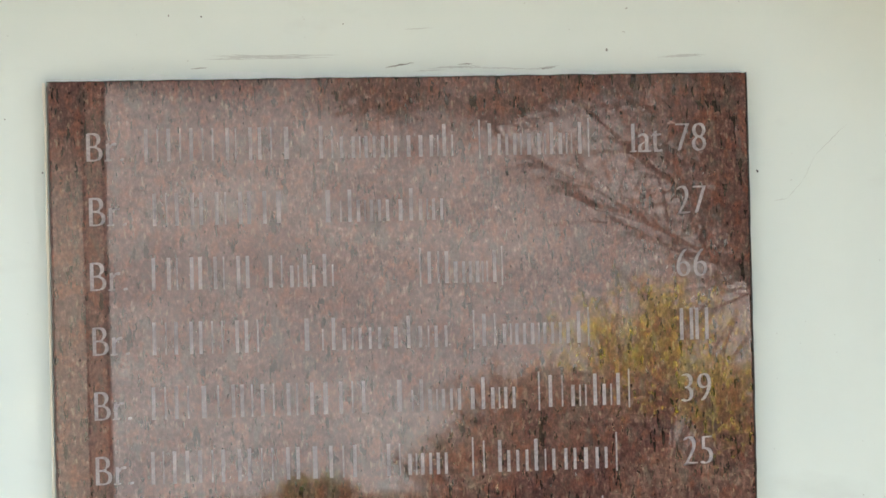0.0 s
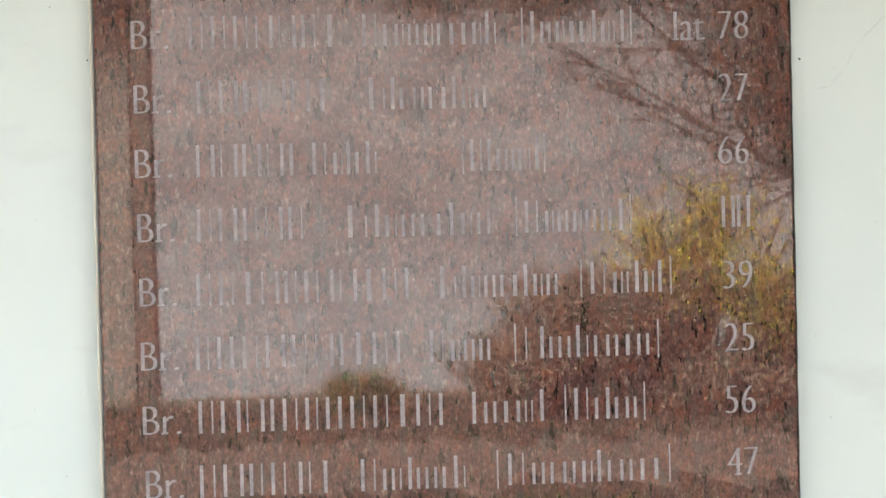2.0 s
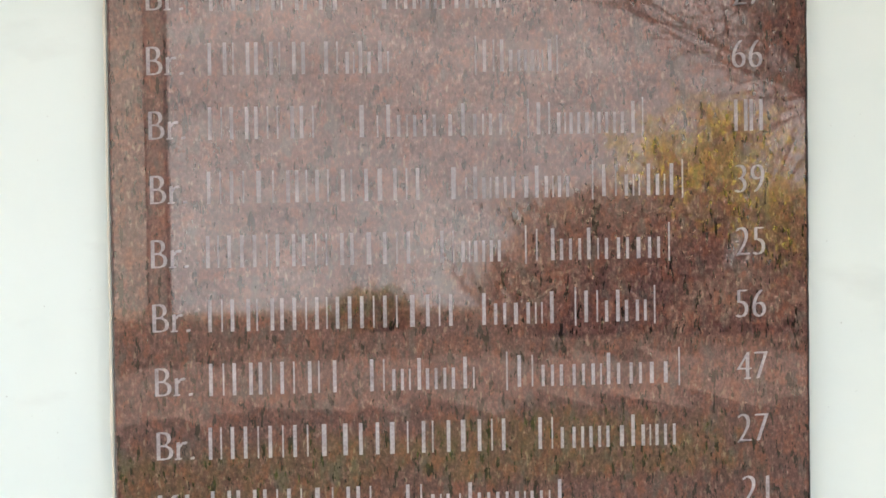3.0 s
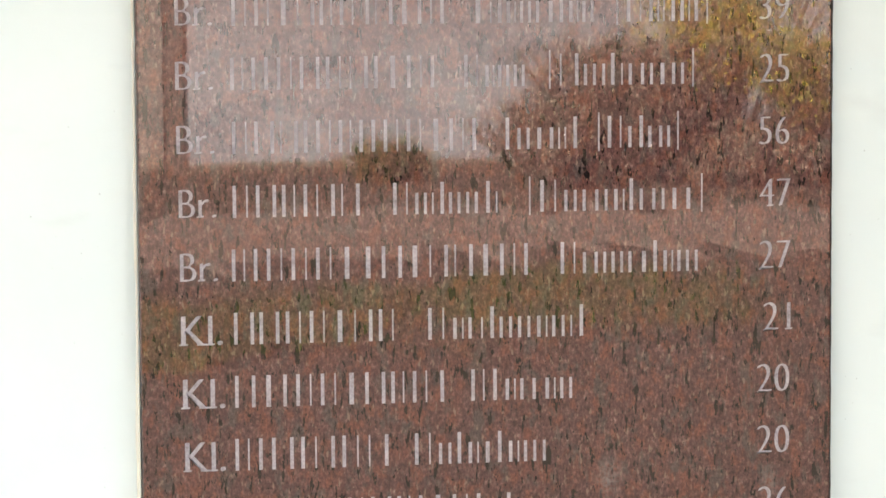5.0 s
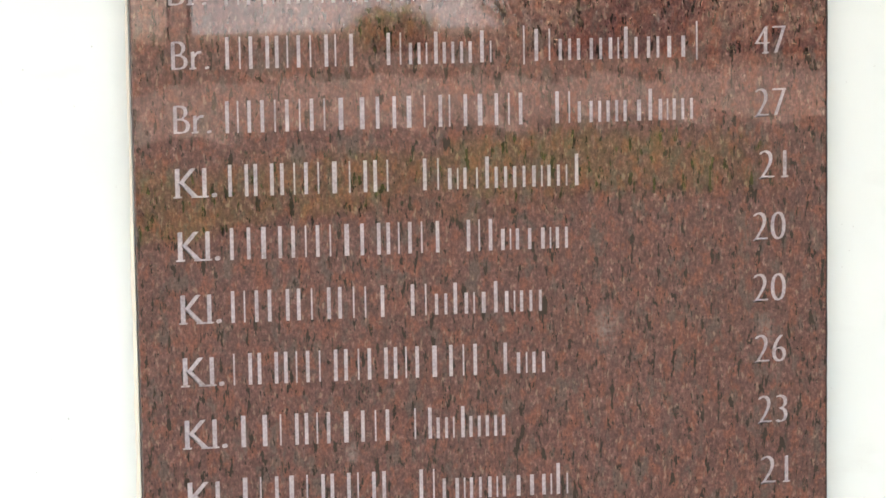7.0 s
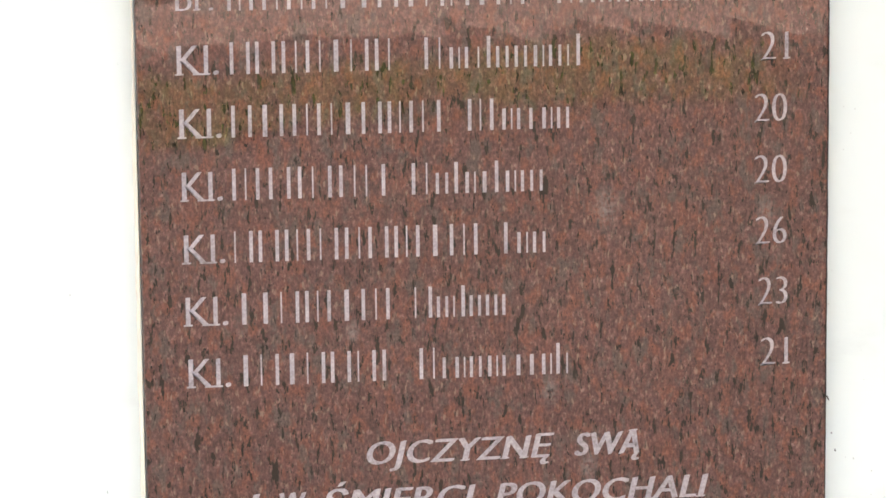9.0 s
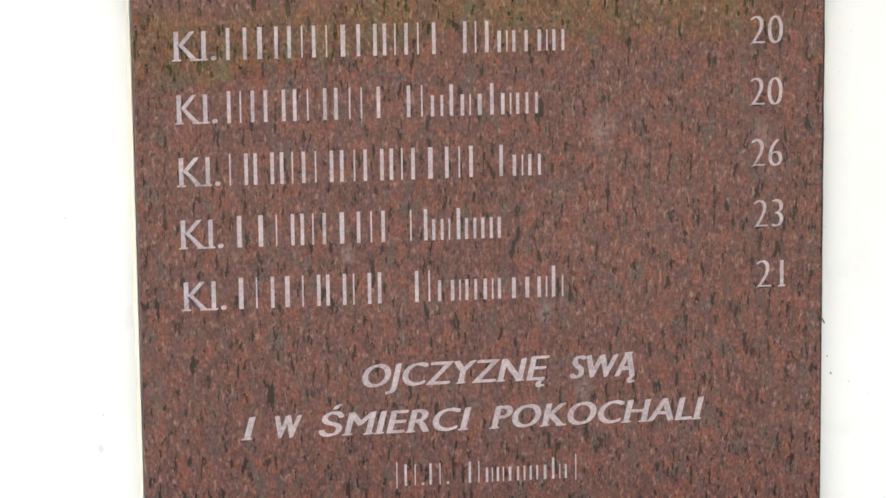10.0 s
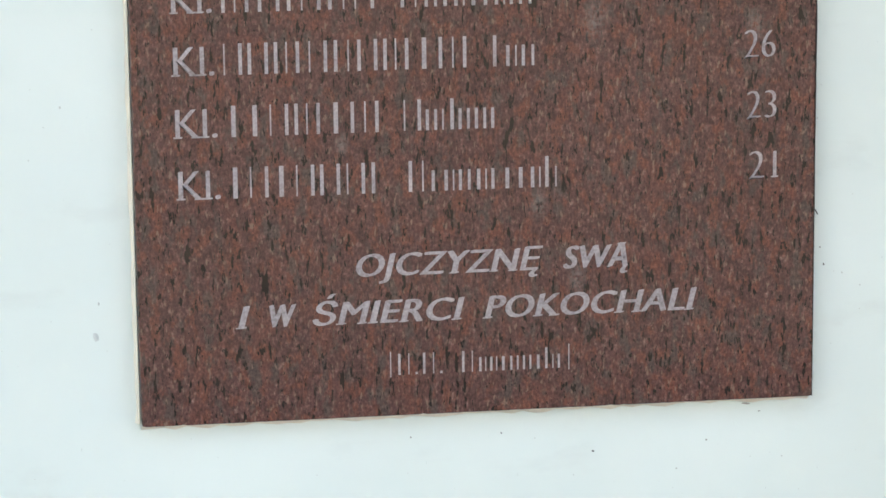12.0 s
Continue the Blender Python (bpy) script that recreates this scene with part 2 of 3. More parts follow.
def grown_lawn():
    rnd = random.Random(5)
    tagged(strip("lawn", -5, 3.1, -11.5, -9.5, 0.024, 0.38, LAWN, 5, 1.2), "short patchy green lawn in the yard", "lawn", kind="structure")
    verts, faces = [], []
    while len(faces) < 5200:
        x, y, a = rnd.uniform(-1.5, 3.2), rnd.uniform(-12.3, -8.7), rnd.uniform(0, math.tau)
        lean_to = abs(y + 10.3 + 0.5 * (x - 1.4))
        if lean_to > 0.8 + 0.8 * noise.noise((x * 1.7, y * 0.8, 2)) or rnd.random() < max(0.0, x - 2.2):
            continue
        w, h, lean = 0.007, rnd.uniform(0.03, 0.10), rnd.uniform(-0.03, 0.03)
        k = len(verts)
        verts += [(x - w * math.cos(a), y - w * math.sin(a), 0.015), (x + w * math.cos(a), y + w * math.sin(a), 0.015), (x + lean, y + lean * math.sin(a), 0.02 + h)]
        faces.append((k, k + 1, k + 2))
    mesh = bpy.data.meshes.new("grass")
    mesh.from_pydata(verts, [], faces)
    mesh.materials.append(GRASS)
    tagged(new("grass", mesh), "fresh short green grass on the lawn", "grass", kind="stuff")


grown_lawn()

# ---- the house that bears the plaque ----
EAVE, WEST = 2.12, -7.0
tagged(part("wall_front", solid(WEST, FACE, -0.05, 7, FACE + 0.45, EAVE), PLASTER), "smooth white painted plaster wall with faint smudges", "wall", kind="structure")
tagged(part("wall_back", solid(WEST, 7.55, -0.05, 7, 8.0, EAVE), PLASTER), "white plastered back wall", "wall", kind="structure")
tagged(part("wall_west", solid(WEST, FACE + 0.452, -0.05, WEST + 0.45, 7.548, EAVE), PLASTER), "white plastered side wall", "wall", kind="structure")
tagged(part("wall_east", solid(6.55, FACE + 0.452, -0.05, 7, 7.548, EAVE), PLASTER), "white plastered side wall", "wall", kind="structure")


def prism(name, outline, x0, x1, material):
    """A closed body that runs along x, with its outline in y and z."""
    bm = bmesh.new()
    n = len(outline)
    ends = [[bm.verts.new((x, y, z)) for y, z in outline] for x in (x0, x1)]
    bm.faces.new(ends[0])
    bm.faces.new(ends[1][::-1])
    for i in range(n):
        j = (i + 1) % n
        bm.faces.new((ends[0][j], ends[0][i], ends[1][i], ends[1][j]))
    bmesh.ops.recalc_face_normals(bm, faces=bm.faces[:])
    return part(name, bm, material)


def roof_outline(y0, y1, eave, rise, out, thick=0.16):
    """Two slopes over walls from y0 to y1, with eaves that stand out."""
    mid, low = (y0 + y1) / 2, eave + 0.003
    return [(y0 - out, low), (mid, eave + rise), (y1 + out, low), (y1 + out, low + thick), (mid, eave + rise + thick * 1.1), (y0 - out, low + thick)]


# Unseen roof, its low eaves placed to shade the wall towards the top.
tagged(prism("roof", roof_outline(0.018, 8.0, EAVE, 3.4, 0.68), WEST - 0.2, 7.4, TILE), "unseen brown sheet roof with wide eaves to shade the wall", "roof", kind="structure")
for side, x in (("west", WEST), ("east", 6.6)):
    tagged(prism("gable_" + side, [(0.6, EAVE + 0.15), (7.4, EAVE + 0.15), (4.01, EAVE + 3.05)], x, x + 0.4, PLASTER), "white plastered gable wall", "wall", kind="structure")

# Added wall, out of view, that dims and yellows the plaster's right side.
tagged(part("wall_shade_right", solid(0.92, -0.62, -0.05, 1.27, FACE - 0.002, EAVE - 0.002), OCHRE), "unseen ochre side wall to shade and warm the right", "wall", kind="structure")

# ---- the plaque ----
plaque = empty("memorial_plaque", 0, 0, BASE, "polished red-brown granite plaque with grey inscription on white wall", "plaque")


def slab():
    """The slab with slightly nibbled arrises."""
    rnd = random.Random(3)
    bm = bmesh.new()
    w = WIDE / 2
    rim = []
    for (x0, z0), (x1, z1), n in (((-w, 0), (w, 0), 150), ((w, 0), (w, HIGH), 250), ((w, HIGH), (-w, HIGH), 150), ((-w, HIGH), (-w, 0), 250)):
        for i in range(n):
            k = i / n
            x, z = x0 + (x1 - x0) * k, z0 + (z1 - z0) * k
            nib = 0.0 if i == 0 else rnd.uniform(-0.0002, 0.0002) - (rnd.random() < 0.05) * rnd.uniform(0.0002, 0.0007)
            if x0 == x1 == -w and 0.160 < z < 0.186:
                nib = 0.0013
            ax, az = (0, 1 if z0 == 0 else -1) if z0 == z1 else (1 if x0 < 0 else -1, 0)
            if i == 0:
                x, z = x - math.copysign(0.0009, x), z + (0.0009 if z < 0.5 else -0.0009)
            rim.append((x - ax * nib, z - az * nib, ax, az))
    def ring(y, inset):
        out = []
        for x, z, ax, az in rim:
            px = max(-w + inset, min(w - inset, x + ax * inset))
            pz = max(inset, min(HIGH - inset, z + az * inset))
            out.append(bm.verts.new((px, y, pz)))
        return out
    rings = [ring(THICK - 0.0005, 0.0), ring(0.0012, 0.0), ring(0.0003, 0.0004), ring(0.0, 0.0013)]
    n = len(rim)
    for low, top in zip(rings, rings[1:]):
        for i in range(n):
            bm.faces.new((low[i], low[(i + 1) % n], top[(i + 1) % n], top[i]))
    bm.faces.new(rings[-1])
    bmesh.ops.recalc_face_normals(bm, faces=bm.faces[:])
    ob = part("slab", bm, GRANITE, plaque)
    ob.data.materials.append(SAWN)
    for poly in ob.data.polygons:
        poly.material_index = 1 if abs(poly.normal.y) < 0.4 else 0
    return ob


slab()
CAP, STEP, TOP_LINE = 0.0272, 0.05391, 0.9555
RAISE = -0.0004  # the inscription's face, just before the slab


def lettering(text, x0, x1, z, cap, slant=0.0, thin=-0.032, bold=0.0010, name="lettering"):
    """Readable writing, fitted between x0 and x1 on the line z, with capitals cap high, small serifs on its stems and the thick and thin of a broad pen."""
    curve = bpy.data.curves.new(name, "FONT")
    curve.body, curve.extrude, curve.resolution_u, curve.offset, curve.space_character = text, 0.01, 4, thin, 1.04
    shape = new("shape", curve)
    bpy.context.view_layer.update()
    mesh = bpy.data.meshes.new_from_object(shape.evaluated_get(bpy.context.evaluated_depsgraph_get()))
    bpy.data.objects.remove(shape)
    bm = bmesh.new()
    bm.from_mesh(mesh)
    bpy.data.meshes.remove(mesh)
    top = 0.729 + thin
    feet = set()
    for edge in bm.edges:
        a, b = edge.verts[0].co, edge.verts[1].co
        for level, up in ((-thin, 1), (top, -1)):
            if abs(a.y - level) < 0.004 and abs(b.y - level) < 0.004 and abs(a.z - b.z) < 1e-4 and 0.015 < abs(a.x - b.x) < 0.17:
                mid = (a.x + b.x) / 2
                if any(abs(v.co.x - mid) < 0.07 and 0.3 < v.co.y * up + (up < 0) * 1.1 for v in bm.verts):
                    feet.add((round(min(a.x, b.x), 3), round(max(a.x, b.x), 3), level, up))
    xs = [v.co.x for v in bm.verts]
    left, right = min(xs), max(xs)
    for xa, xb, level, up in feet:
        box(bm, xa - 0.052, level - up * 0.004, -0.011, xb + 0.052, level + up * 0.026, 0.014)
    k = cap / 0.729
    sx = (x1 - x0 - 2 * bold) / (right - left + slant * 0.729)
    for v in bm.verts:
        x, y, d = v.co
        v.co = (x0 + bold + (x - left + slant * y) * sx, RAISE - 0.03 * d, z + y * k)
    layer = bm.copy()
    for step, shift in enumerate((-1.0, -0.5, 0.5, 1.0)):
        side = layer.copy()
        for v in side.verts:
            v.co.x += shift * bold
            v.co.z += shift * bold * 0.22
            v.co.y += 0.00004 * (step + 1)
        mesh = bpy.data.meshes.new("layer")
        side.to_mesh(mesh)
        side.free()
        bm.from_mesh(mesh)
        bpy.data.meshes.remove(mesh)
    layer.free()
    return part(name, bm, LETTER, plaque, "matt grey engraved lettering")


# strokes of one sign in a word: its advance, then for each bar its place, breadth and height
BROAD, FINE = 0.0030, 0.0013
SIGNS = {
    "H": (0.72, ((0.10, BROAD, 1.0), (0.50, FINE, 1.0))), "O": (0.76, ((0.07, BROAD, 1.0), (0.56, BROAD, 1.0))), "U": (0.74, ((0.10, FINE, 1.0), (0.54, BROAD, 1.0))),
    "W": (1.00, ((0.08, BROAD, 1.0), (0.42, FINE, 1.0), (0.72, BROAD, 1.0))), "I": (0.38, ((0.10, BROAD, 1.0),)), "Z": (0.62, ((0.22, BROAD * 1.3, 1.0),)),
    "n": (0.52, ((0.06, BROAD * 0.9, 0.67), (0.33, BROAD * 0.8, 0.67))), "m": (0.80, ((0.06, BROAD * 0.9, 0.67), (0.33, BROAD * 0.8, 0.67), (0.60, BROAD * 0.8, 0.67))),
    "c": (0.45, ((0.08, BROAD, 0.67), (0.33, FINE, 0.67))), "s": (0.40, ((0.12, BROAD * 1.1, 0.67),)), "r": (0.36, ((0.06, BROAD * 0.9, 0.67),)),
    "l": (0.30, ((0.07, BROAD, 1.0),)), "d": (0.52, ((0.06, FINE, 0.67), (0.32, BROAD, 1.0))), "b": (0.52, ((0.06, BROAD, 1.0), (0.36, FINE, 0.67))), "(": (0.36, ((0.14, FINE, 1.12),)), ".": (0.26, ((0.06, BROAD, 0.11),)),
}


def bars(x0, x1, z, word, cap=CAP):
    """A word kept as plain upright bars, sunk in the stone and joined behind its face."""
    bm = bmesh.new()
    unit = (x1 - x0) / sum(SIGNS[sign][0] for sign in word)
    at, scale = x0, cap / CAP
    for sign in word:
        advance, strokes = SIGNS[sign]
        for place, breadth, tall in strokes:
            x = at + place * unit
            box(bm, x, RAISE, z - (0.1 * cap if tall > 1.05 else 0), x + breadth * scale, 0.003, z + tall * cap)
        at += advance * unit
    box(bm, x0, 0.0022, z + 0.001, x1, 0.0034, z + 0.005)
    part("word_bar", bm, LETTER, plaque, "matt grey engraved upright bars")


def line(number, title, tx, words, age, ax):
    """One line: a title, the bars of the words (x0, x1, signs), an age."""
    z = TOP_LINE - STEP * (number - 1)
    lettering(title, *tx, z, CAP, thin=-0.012 if title == "Kl." else -0.030, bold=0.0007 if title == "Kl." else 0.0010)
    for x0, x1, word in words:
        bars(x0, x1, z, word)
    if age:
        lettering(age, *ax, z, CAP)
    else:
        bars(*ax, z, "OO")


line(1, "Br.", (-0.2693, -0.2380), [(-0.2237, -0.0930, "HHHUUHZ"), (-0.0762, 0.0440, "Hrcncrsscb"), (0.0600, 0.1640, "(Incsclcd(")], "78", (0.2359, 0.2630))
lettering("lat", 0.1969, 0.2239, TOP_LINE, CAP, thin=-0.020, bold=0.0008)
line(2, "Br.", (-0.2683, -0.2370), [(-0.2180, -0.1006, "HOOUOZ"), (-0.0751, 0.0338, "Zdcnrslcn")], "27", (0.2354, 0.2618))
line(3, "Br.", (-0.2688, -0.2375), [(-0.2192, -0.1310, "OUOUI"), (-0.1215, -0.0613, "Hclrb"), (0.0067, 0.0851, "(Hlsncd(")], "66", (0.2341, 0.2612))
line(4, "Br.", (-0.2680, -0.2370), [(-0.2206, -0.1243, "HOHUH"), (-0.0970, 0.0360, "Zdcnrslcn"), (0.0510, 0.1600, "(Hcncmrl(")], "", (0.2346, 0.2617))
line(5, "Br.", (-0.2677, -0.2365), [(-0.2226, -0.0350, "HHZUWUUZHI"), (-0.0179, 0.0925, "Zdcnrslcn"), (0.1060, 0.1950, "(Hcdcl(")], "39", (0.2354, 0.2621))
line(6, "Br.", (-0.2679, -0.2363), [(-0.2238, -0.0433, "WIHOHUIZHI"), (-0.0248, 0.0324, "Hcnn"), (0.0470, 0.1830, "(Umbrnsn(")], "25", (0.2361, 0.2622))
line(7, "Br.", (-0.2677, -0.2357), [(-0.2235, -0.0078, "HOUIHWIHHZHI"), (0.0103, 0.0782, "Inscd"), (0.0900, 0.1690, "(Hrlrn(")], "56", (0.2352, 0.2624))
line(8, "Br.", (-0.2665, -0.2347), [(-0.2238, -0.1101, "HOWUU"), (-0.0869, 0.0090, "Hndmrb"), (0.0290, 0.1910, "(Hnrnclrnss(")], "47", (0.2360, 0.2637))
line(9, "Br.", (-0.2661, -0.2342), [(-0.2246, 0.0371, "WHHHZZOZUUZHI"), (0.0578, 0.1845, "Hrnnrslcm")], "27", (0.2361, 0.2638))
line(10, "Kl.", (-0.2660, -0.2307), [(-0.2231, -0.0797, "OOHHZUH"), (-0.0578, 0.0833, "Hcrdnncnd")], "21", (0.2398, 0.2640))
line(11, "Kl.", (-0.2651, -0.2292), [(-0.2229, -0.0387, "OZIHHZOWU"), (-0.0201, 0.0736, "Wcrrcn")], "20", (0.2343, 0.2632))
line(12, "Kl.", (-0.2641, -0.2295), [(-0.2238, -0.0867, "WOIUHU"), (-0.0701, 0.0506, "Hnlcslcm")], "20", (0.2344, 0.2633))
line(13, "Kl.", (-0.2636, -0.2285), [(-0.2236, -0.0052, "UOWUHOWZHI"), (0.0097, 0.0528, "Icn")], "26", (0.2356, 0.2635))
line(14, "Kl.", (-0.2634, -0.2271), [(-0.2218, -0.0823, "ZZUWZHI"), (-0.0685, 0.0191, "Undnnr")], "23", (0.2383, 0.2647))
line(15, "Kl.", (-0.2622, -0.2258), [(-0.2214, -0.0863, "ZUZUOUI"), (-0.0651, 0.0718, "Hrcncrsscb")], "21", (0.2407, 0.2653))
# the verse, in slanted capitals
VERSE = 0.0215
lettering("OJCZYZNĘ", -0.1118, 0.0571, 0.1268, VERSE, 0.22, -0.010, 0.0013)
lettering("SWĄ", 0.0733, 0.1366, 0.1268, VERSE, 0.22, -0.010, 0.0013)
lettering("I", -0.2140, -0.2025, 0.0850, VERSE, 0.22, -0.010, 0.0013)
lettering("W", -0.1893, -0.1622, 0.0850, VERSE, 0.22, -0.010, 0.0013)
lettering("ŚMIERCI", -0.1498, -0.0136, 0.0850, VERSE, 0.22, -0.010, 0.0013)
lettering("POKOCHALI", 0.0034, 0.1945, 0.0850, VERSE, 0.22, -0.010, 0.0013)
bars(-0.0840, -0.0320, 0.0372, "(H.H.", 0.019)
bars(-0.0191, 0.0830, 0.0372, "Hccsnnsbr(", 0.019)


# ---- marks on the plaster ----
def chip(x, z, wide, high, turn=0.0, material=CHIP_AND_GAP, name="chip"):
    """A small uneven flake on the wall's face."""
    rnd = random.Random(int(1000 * (x + 2) + 77 * z))
    bm = bmesh.new()
    rim = []
    for k in range(9):
        a = k * math.tau / 9
        r = rnd.uniform(0.7, 1.1)
        u, w = wide / 2 * r * math.cos(a), high / 2 * r * math.sin(a)
        c, s = math.cos(radians(turn)), math.sin(radians(turn))
        rim.append(bm.verts.new((x + c * u - s * w, FACE - 0.0004, BASE + z + s * u + c * w)))
    tip = bm.verts.new((x, FACE - 0.0011, BASE + z))
    for k in range(9):
        bm.faces.new((rim[k], rim[(k + 1) % 9], tip))
    bmesh.ops.recalc_face_normals(bm, faces=bm.faces[:])
    return part(name, bm, material, bpy.data.objects["wall_front"])


chip(0.3132, 0.9381, 0.0018, 0.0032, 40)
chip(0.1814, 1.0453, 0.0022, 0.0030, 0, SOOT)
chip(-0.1687, 1.0775, 0.0016, 0.0016)
chip(-0.1962, 1.0786, 0.0014, 0.0020, 0, SOOT)
chip(-0.0480, 1.0700, 0.0016, 0.0014, 0, SOOT)
chip(-0.3050, 0.9484, 0.0014, 0.0018)
chip(-0.3352, 0.9935, 0.0016, 0.0016, 0, SOOT)
chip(0.1998, 1.0810, 0.0026, 0.0014, 20, SOOT)
chip(0.3067, 0.1652, 0.0016, 0.0062, 25)
chip(0.3105, 0.1330, 0.0016, 0.0020, 0, SOOT)
chip(0.3140, 0.1171, 0.0016, 0.0028, 15)
chip(0.1034, -0.0458, 0.0028, 0.0018, -20)
chip(0.0203, -0.0250, 0.0018, 0.0018)
chip(-0.0612, -0.0250, 0.0016, 0.0022, 20, SOOT)
chip(0.2074, -0.0406, 0.0020, 0.0016, 0, SOOT)
chip(0.1800, -0.0660, 0.0014, 0.0014, 0, SOOT)
chip(-0.3333, 0.1085, 0.0020, 0.0040, 0, HAIRLINE)
chip(-0.3367, 0.0785, 0.0050, 0.0090, 10, HAIRLINE)
chip(0.2440, -0.0085, 0.0090, 0.0022, -6, SOOT)
chip(0.2560, -0.0160, 0.0030, 0.0014, 0, SOOT)


def scrape(x0, z0, x1, z1, wide, material=SOOT, wob=0.0012, seed=1):
    """A thin wavering streak on the wall: a trowel scrape or a hairline crack."""
    rnd = random.Random(seed)
    bm = bmesh.new()
    n, rows = 14, []
    for i in range(n + 1):
        k = i / n
        w = wide * (0.15 + 0.85 * math.sin(math.pi * k)) * rnd.uniform(0.5, 1.0) / 2
        x, z = x0 + (x1 - x0) * k, z0 + (z1 - z0) * k + rnd.uniform(-wob, wob)
        rows.append([bm.verts.new((x, FACE - d, BASE + z + s * w)) for s, d in ((-1, 0.0002), (0, 0.00032), (1, 0.0002))])
    for a, b in zip(rows, rows[1:]):
        for j in (0, 1):
            bm.faces.new((a[j], b[j], b[j + 1], a[j + 1]))
    bmesh.ops.recalc_face_normals(bm, faces=bm.faces[:])
    return part("scrape", bm, material, bpy.data.objects["wall_front"])


scrape(-0.0125, 1.0325, 0.0125, 1.0365, 0.0016, SOOT, 0.0004, 2)
scrape(-0.1790, 1.0335, -0.1650, 1.0345, 0.0010, SOOT, 0.0003, 3)
for step in range(9):
    scrape(-0.168 + 0.006 * step, 1.0415 + 0.0006 * (step * 5 % 7), -0.122 + 0.009 * step, 1.0412 + 0.0006 * (step * 3 % 5), 0.0011, HAIRLINE, 0.0003, 30 + step)
for step in range(5):
    scrape(0.226 + 0.004 * step, 1.0384 + 0.0005 * step, 0.258 + 0.003 * step, 1.0386 + 0.0005 * (step * 2 % 5), 0.0010, HAIRLINE, 0.0002, 50 + step)
for step in range(6):
    scrape(0.012 + 0.02 * step, 1.0290 + 0.0009 * (step * 4 % 5), 0.040 + 0.02 * step, 1.0300 + 0.0008 * (step * 3 % 4), 0.0012, HAIRLINE, 0.0004, 60 + step)
scrape(0.0250, 1.0310, 0.0700, 1.0330, 0.0018, HAIRLINE, 0.0008, 6)
scrape(0.0500, 1.0345, 0.0640, 1.0350, 0.0012, SOOT, 0.0003, 7)
scrape(0.1220, 1.0300, 0.1360, 1.0310, 0.0024, SOOT, 0.0008, 8)
scrape(0.0050, 1.0650, 0.0300, 1.0660, 0.0010, HAIRLINE, 0.0004, 10)
scrape(0.3277, 0.9119, 0.3400, 0.9140, 0.0010, HAIRLINE, 0.0004, 11)
scrape(0.3400, 0.9140, 0.3540, 0.9290, 0.0010, HAIRLINE, 0.0007, 12)
scrape(0.3540, 0.9290, 0.3660, 0.9510, 0.0011, HAIRLINE, 0.0008, 13)
scrape(0.3660, 0.9510, 0.3950, 0.9780, 0.0012, HAIRLINE, 0.0006, 14)


def filler():
    """The uneven bead of filler between slab and plaster."""
    rnd = random.Random(9)
    w = WIDE / 2
    runs = (((-w, -0.001), (w, -0.001), (0, -1), 60), ((w + 0.001, 0), (w + 0.001, HIGH), (1, 0), 90), ((w, HIGH + 0.001), (-w, HIGH + 0.001), (0, 1), 60), ((-w - 0.001, HIGH), (-w - 0.001, 0), (-1, 0), 90))
    for (x0, z0), (x1, z1), (nx, nz), n in runs:
        bm = bmesh.new()
        rows = []
        for i in range(n + 1):
            k = i / n
            x, z = x0 + (x1 - x0) * k, z0 + (z1 - z0) * k + BASE
            fat = 1.0 if nz < 0 else 0.38 if nx < 0 and z < BASE + 0.45 else 0.0
            smear = 0.0080 * abs(noise.noise((x * 11, 5, 2))) * (-0.22 < x < 0.24) if nz > 0 else 0.0
            out = rnd.uniform(0.55, 1.0) * (0.0026 + 0.0046 * fat) + smear
            rows.append([bm.verts.new((x + nx * a, FACE - d, z + nz * a)) for a, d in ((0.0, 0.0014 + 0.0085 * fat), (out * 0.5, 0.0009 + 0.0042 * fat), (out, 0.0002))])
        for a, b in zip(rows, rows[1:]):
            for j in (0, 1):
                bm.faces.new((a[j], b[j], b[j + 1], a[j + 1]))
        bmesh.ops.recalc_face_normals(bm, faces=bm.faces[:])
        part("filler_bead", bm, WHITING if nz > 0 else FILLER, bpy.data.objects["wall_front"])



def shadow_gap():
    """A narrow dark strip along the slab's edges, for the gap and its shadow."""
    w, rnd = WIDE / 2, random.Random(15)
    for a, b, along in (((w + 0.0002, 0.0), (w + 0.0002, HIGH), "z"), ((-w, HIGH + 0.0002), (w, HIGH + 0.0002), "x")):
        bm = bmesh.new()
        n, rows = 120, []
        for i in range(n + 1):
            k = i / n
            x, z = a[0] + (b[0] - a[0]) * k, a[1] + (b[1] - a[1]) * k + BASE
            out = 0.0014 * (0.75 + 0.9 * abs(noise.noise((k * 14, 3, 1)))) + rnd.uniform(-0.0002, 0.0002)
            out *= 0.75 if along == "x" else min(1.0, 0.45 + 0.7 * k)
            rows.append([bm.verts.new((x + (out * d if along == "z" else 0), (0.0012 if along == "z" else FACE - 0.0019) + 0.0004 * d, z + (out * d if along == "x" else 0))) for d in (0, 1)])
        for p, q in zip(rows, rows[1:]):
            bm.faces.new((p[0], q[0], q[1], p[1]))
        fronts = bm.faces[:]
        back = FACE - 0.0002
        sides = bmesh.ops.extrude_face_region(bm, geom=fronts)
        for v in sides["geom"]:
            if isinstance(v, bmesh.types.BMVert):
                v.co.y = back
        bmesh.ops.recalc_face_normals(bm, faces=bm.faces[:])
        part("shadow_gap", bm, CHIP_AND_GAP, bpy.data.objects["wall_front"], "dark strip for the gap and its shadow")


filler()
shadow_gap()

# ---- across the yard: what the polished stone mirrors ----
house = empty("outbuilding", 6.0, -18.6, 0, "low sunlit outbuilding with pale plastered wall and grey wing", "building")


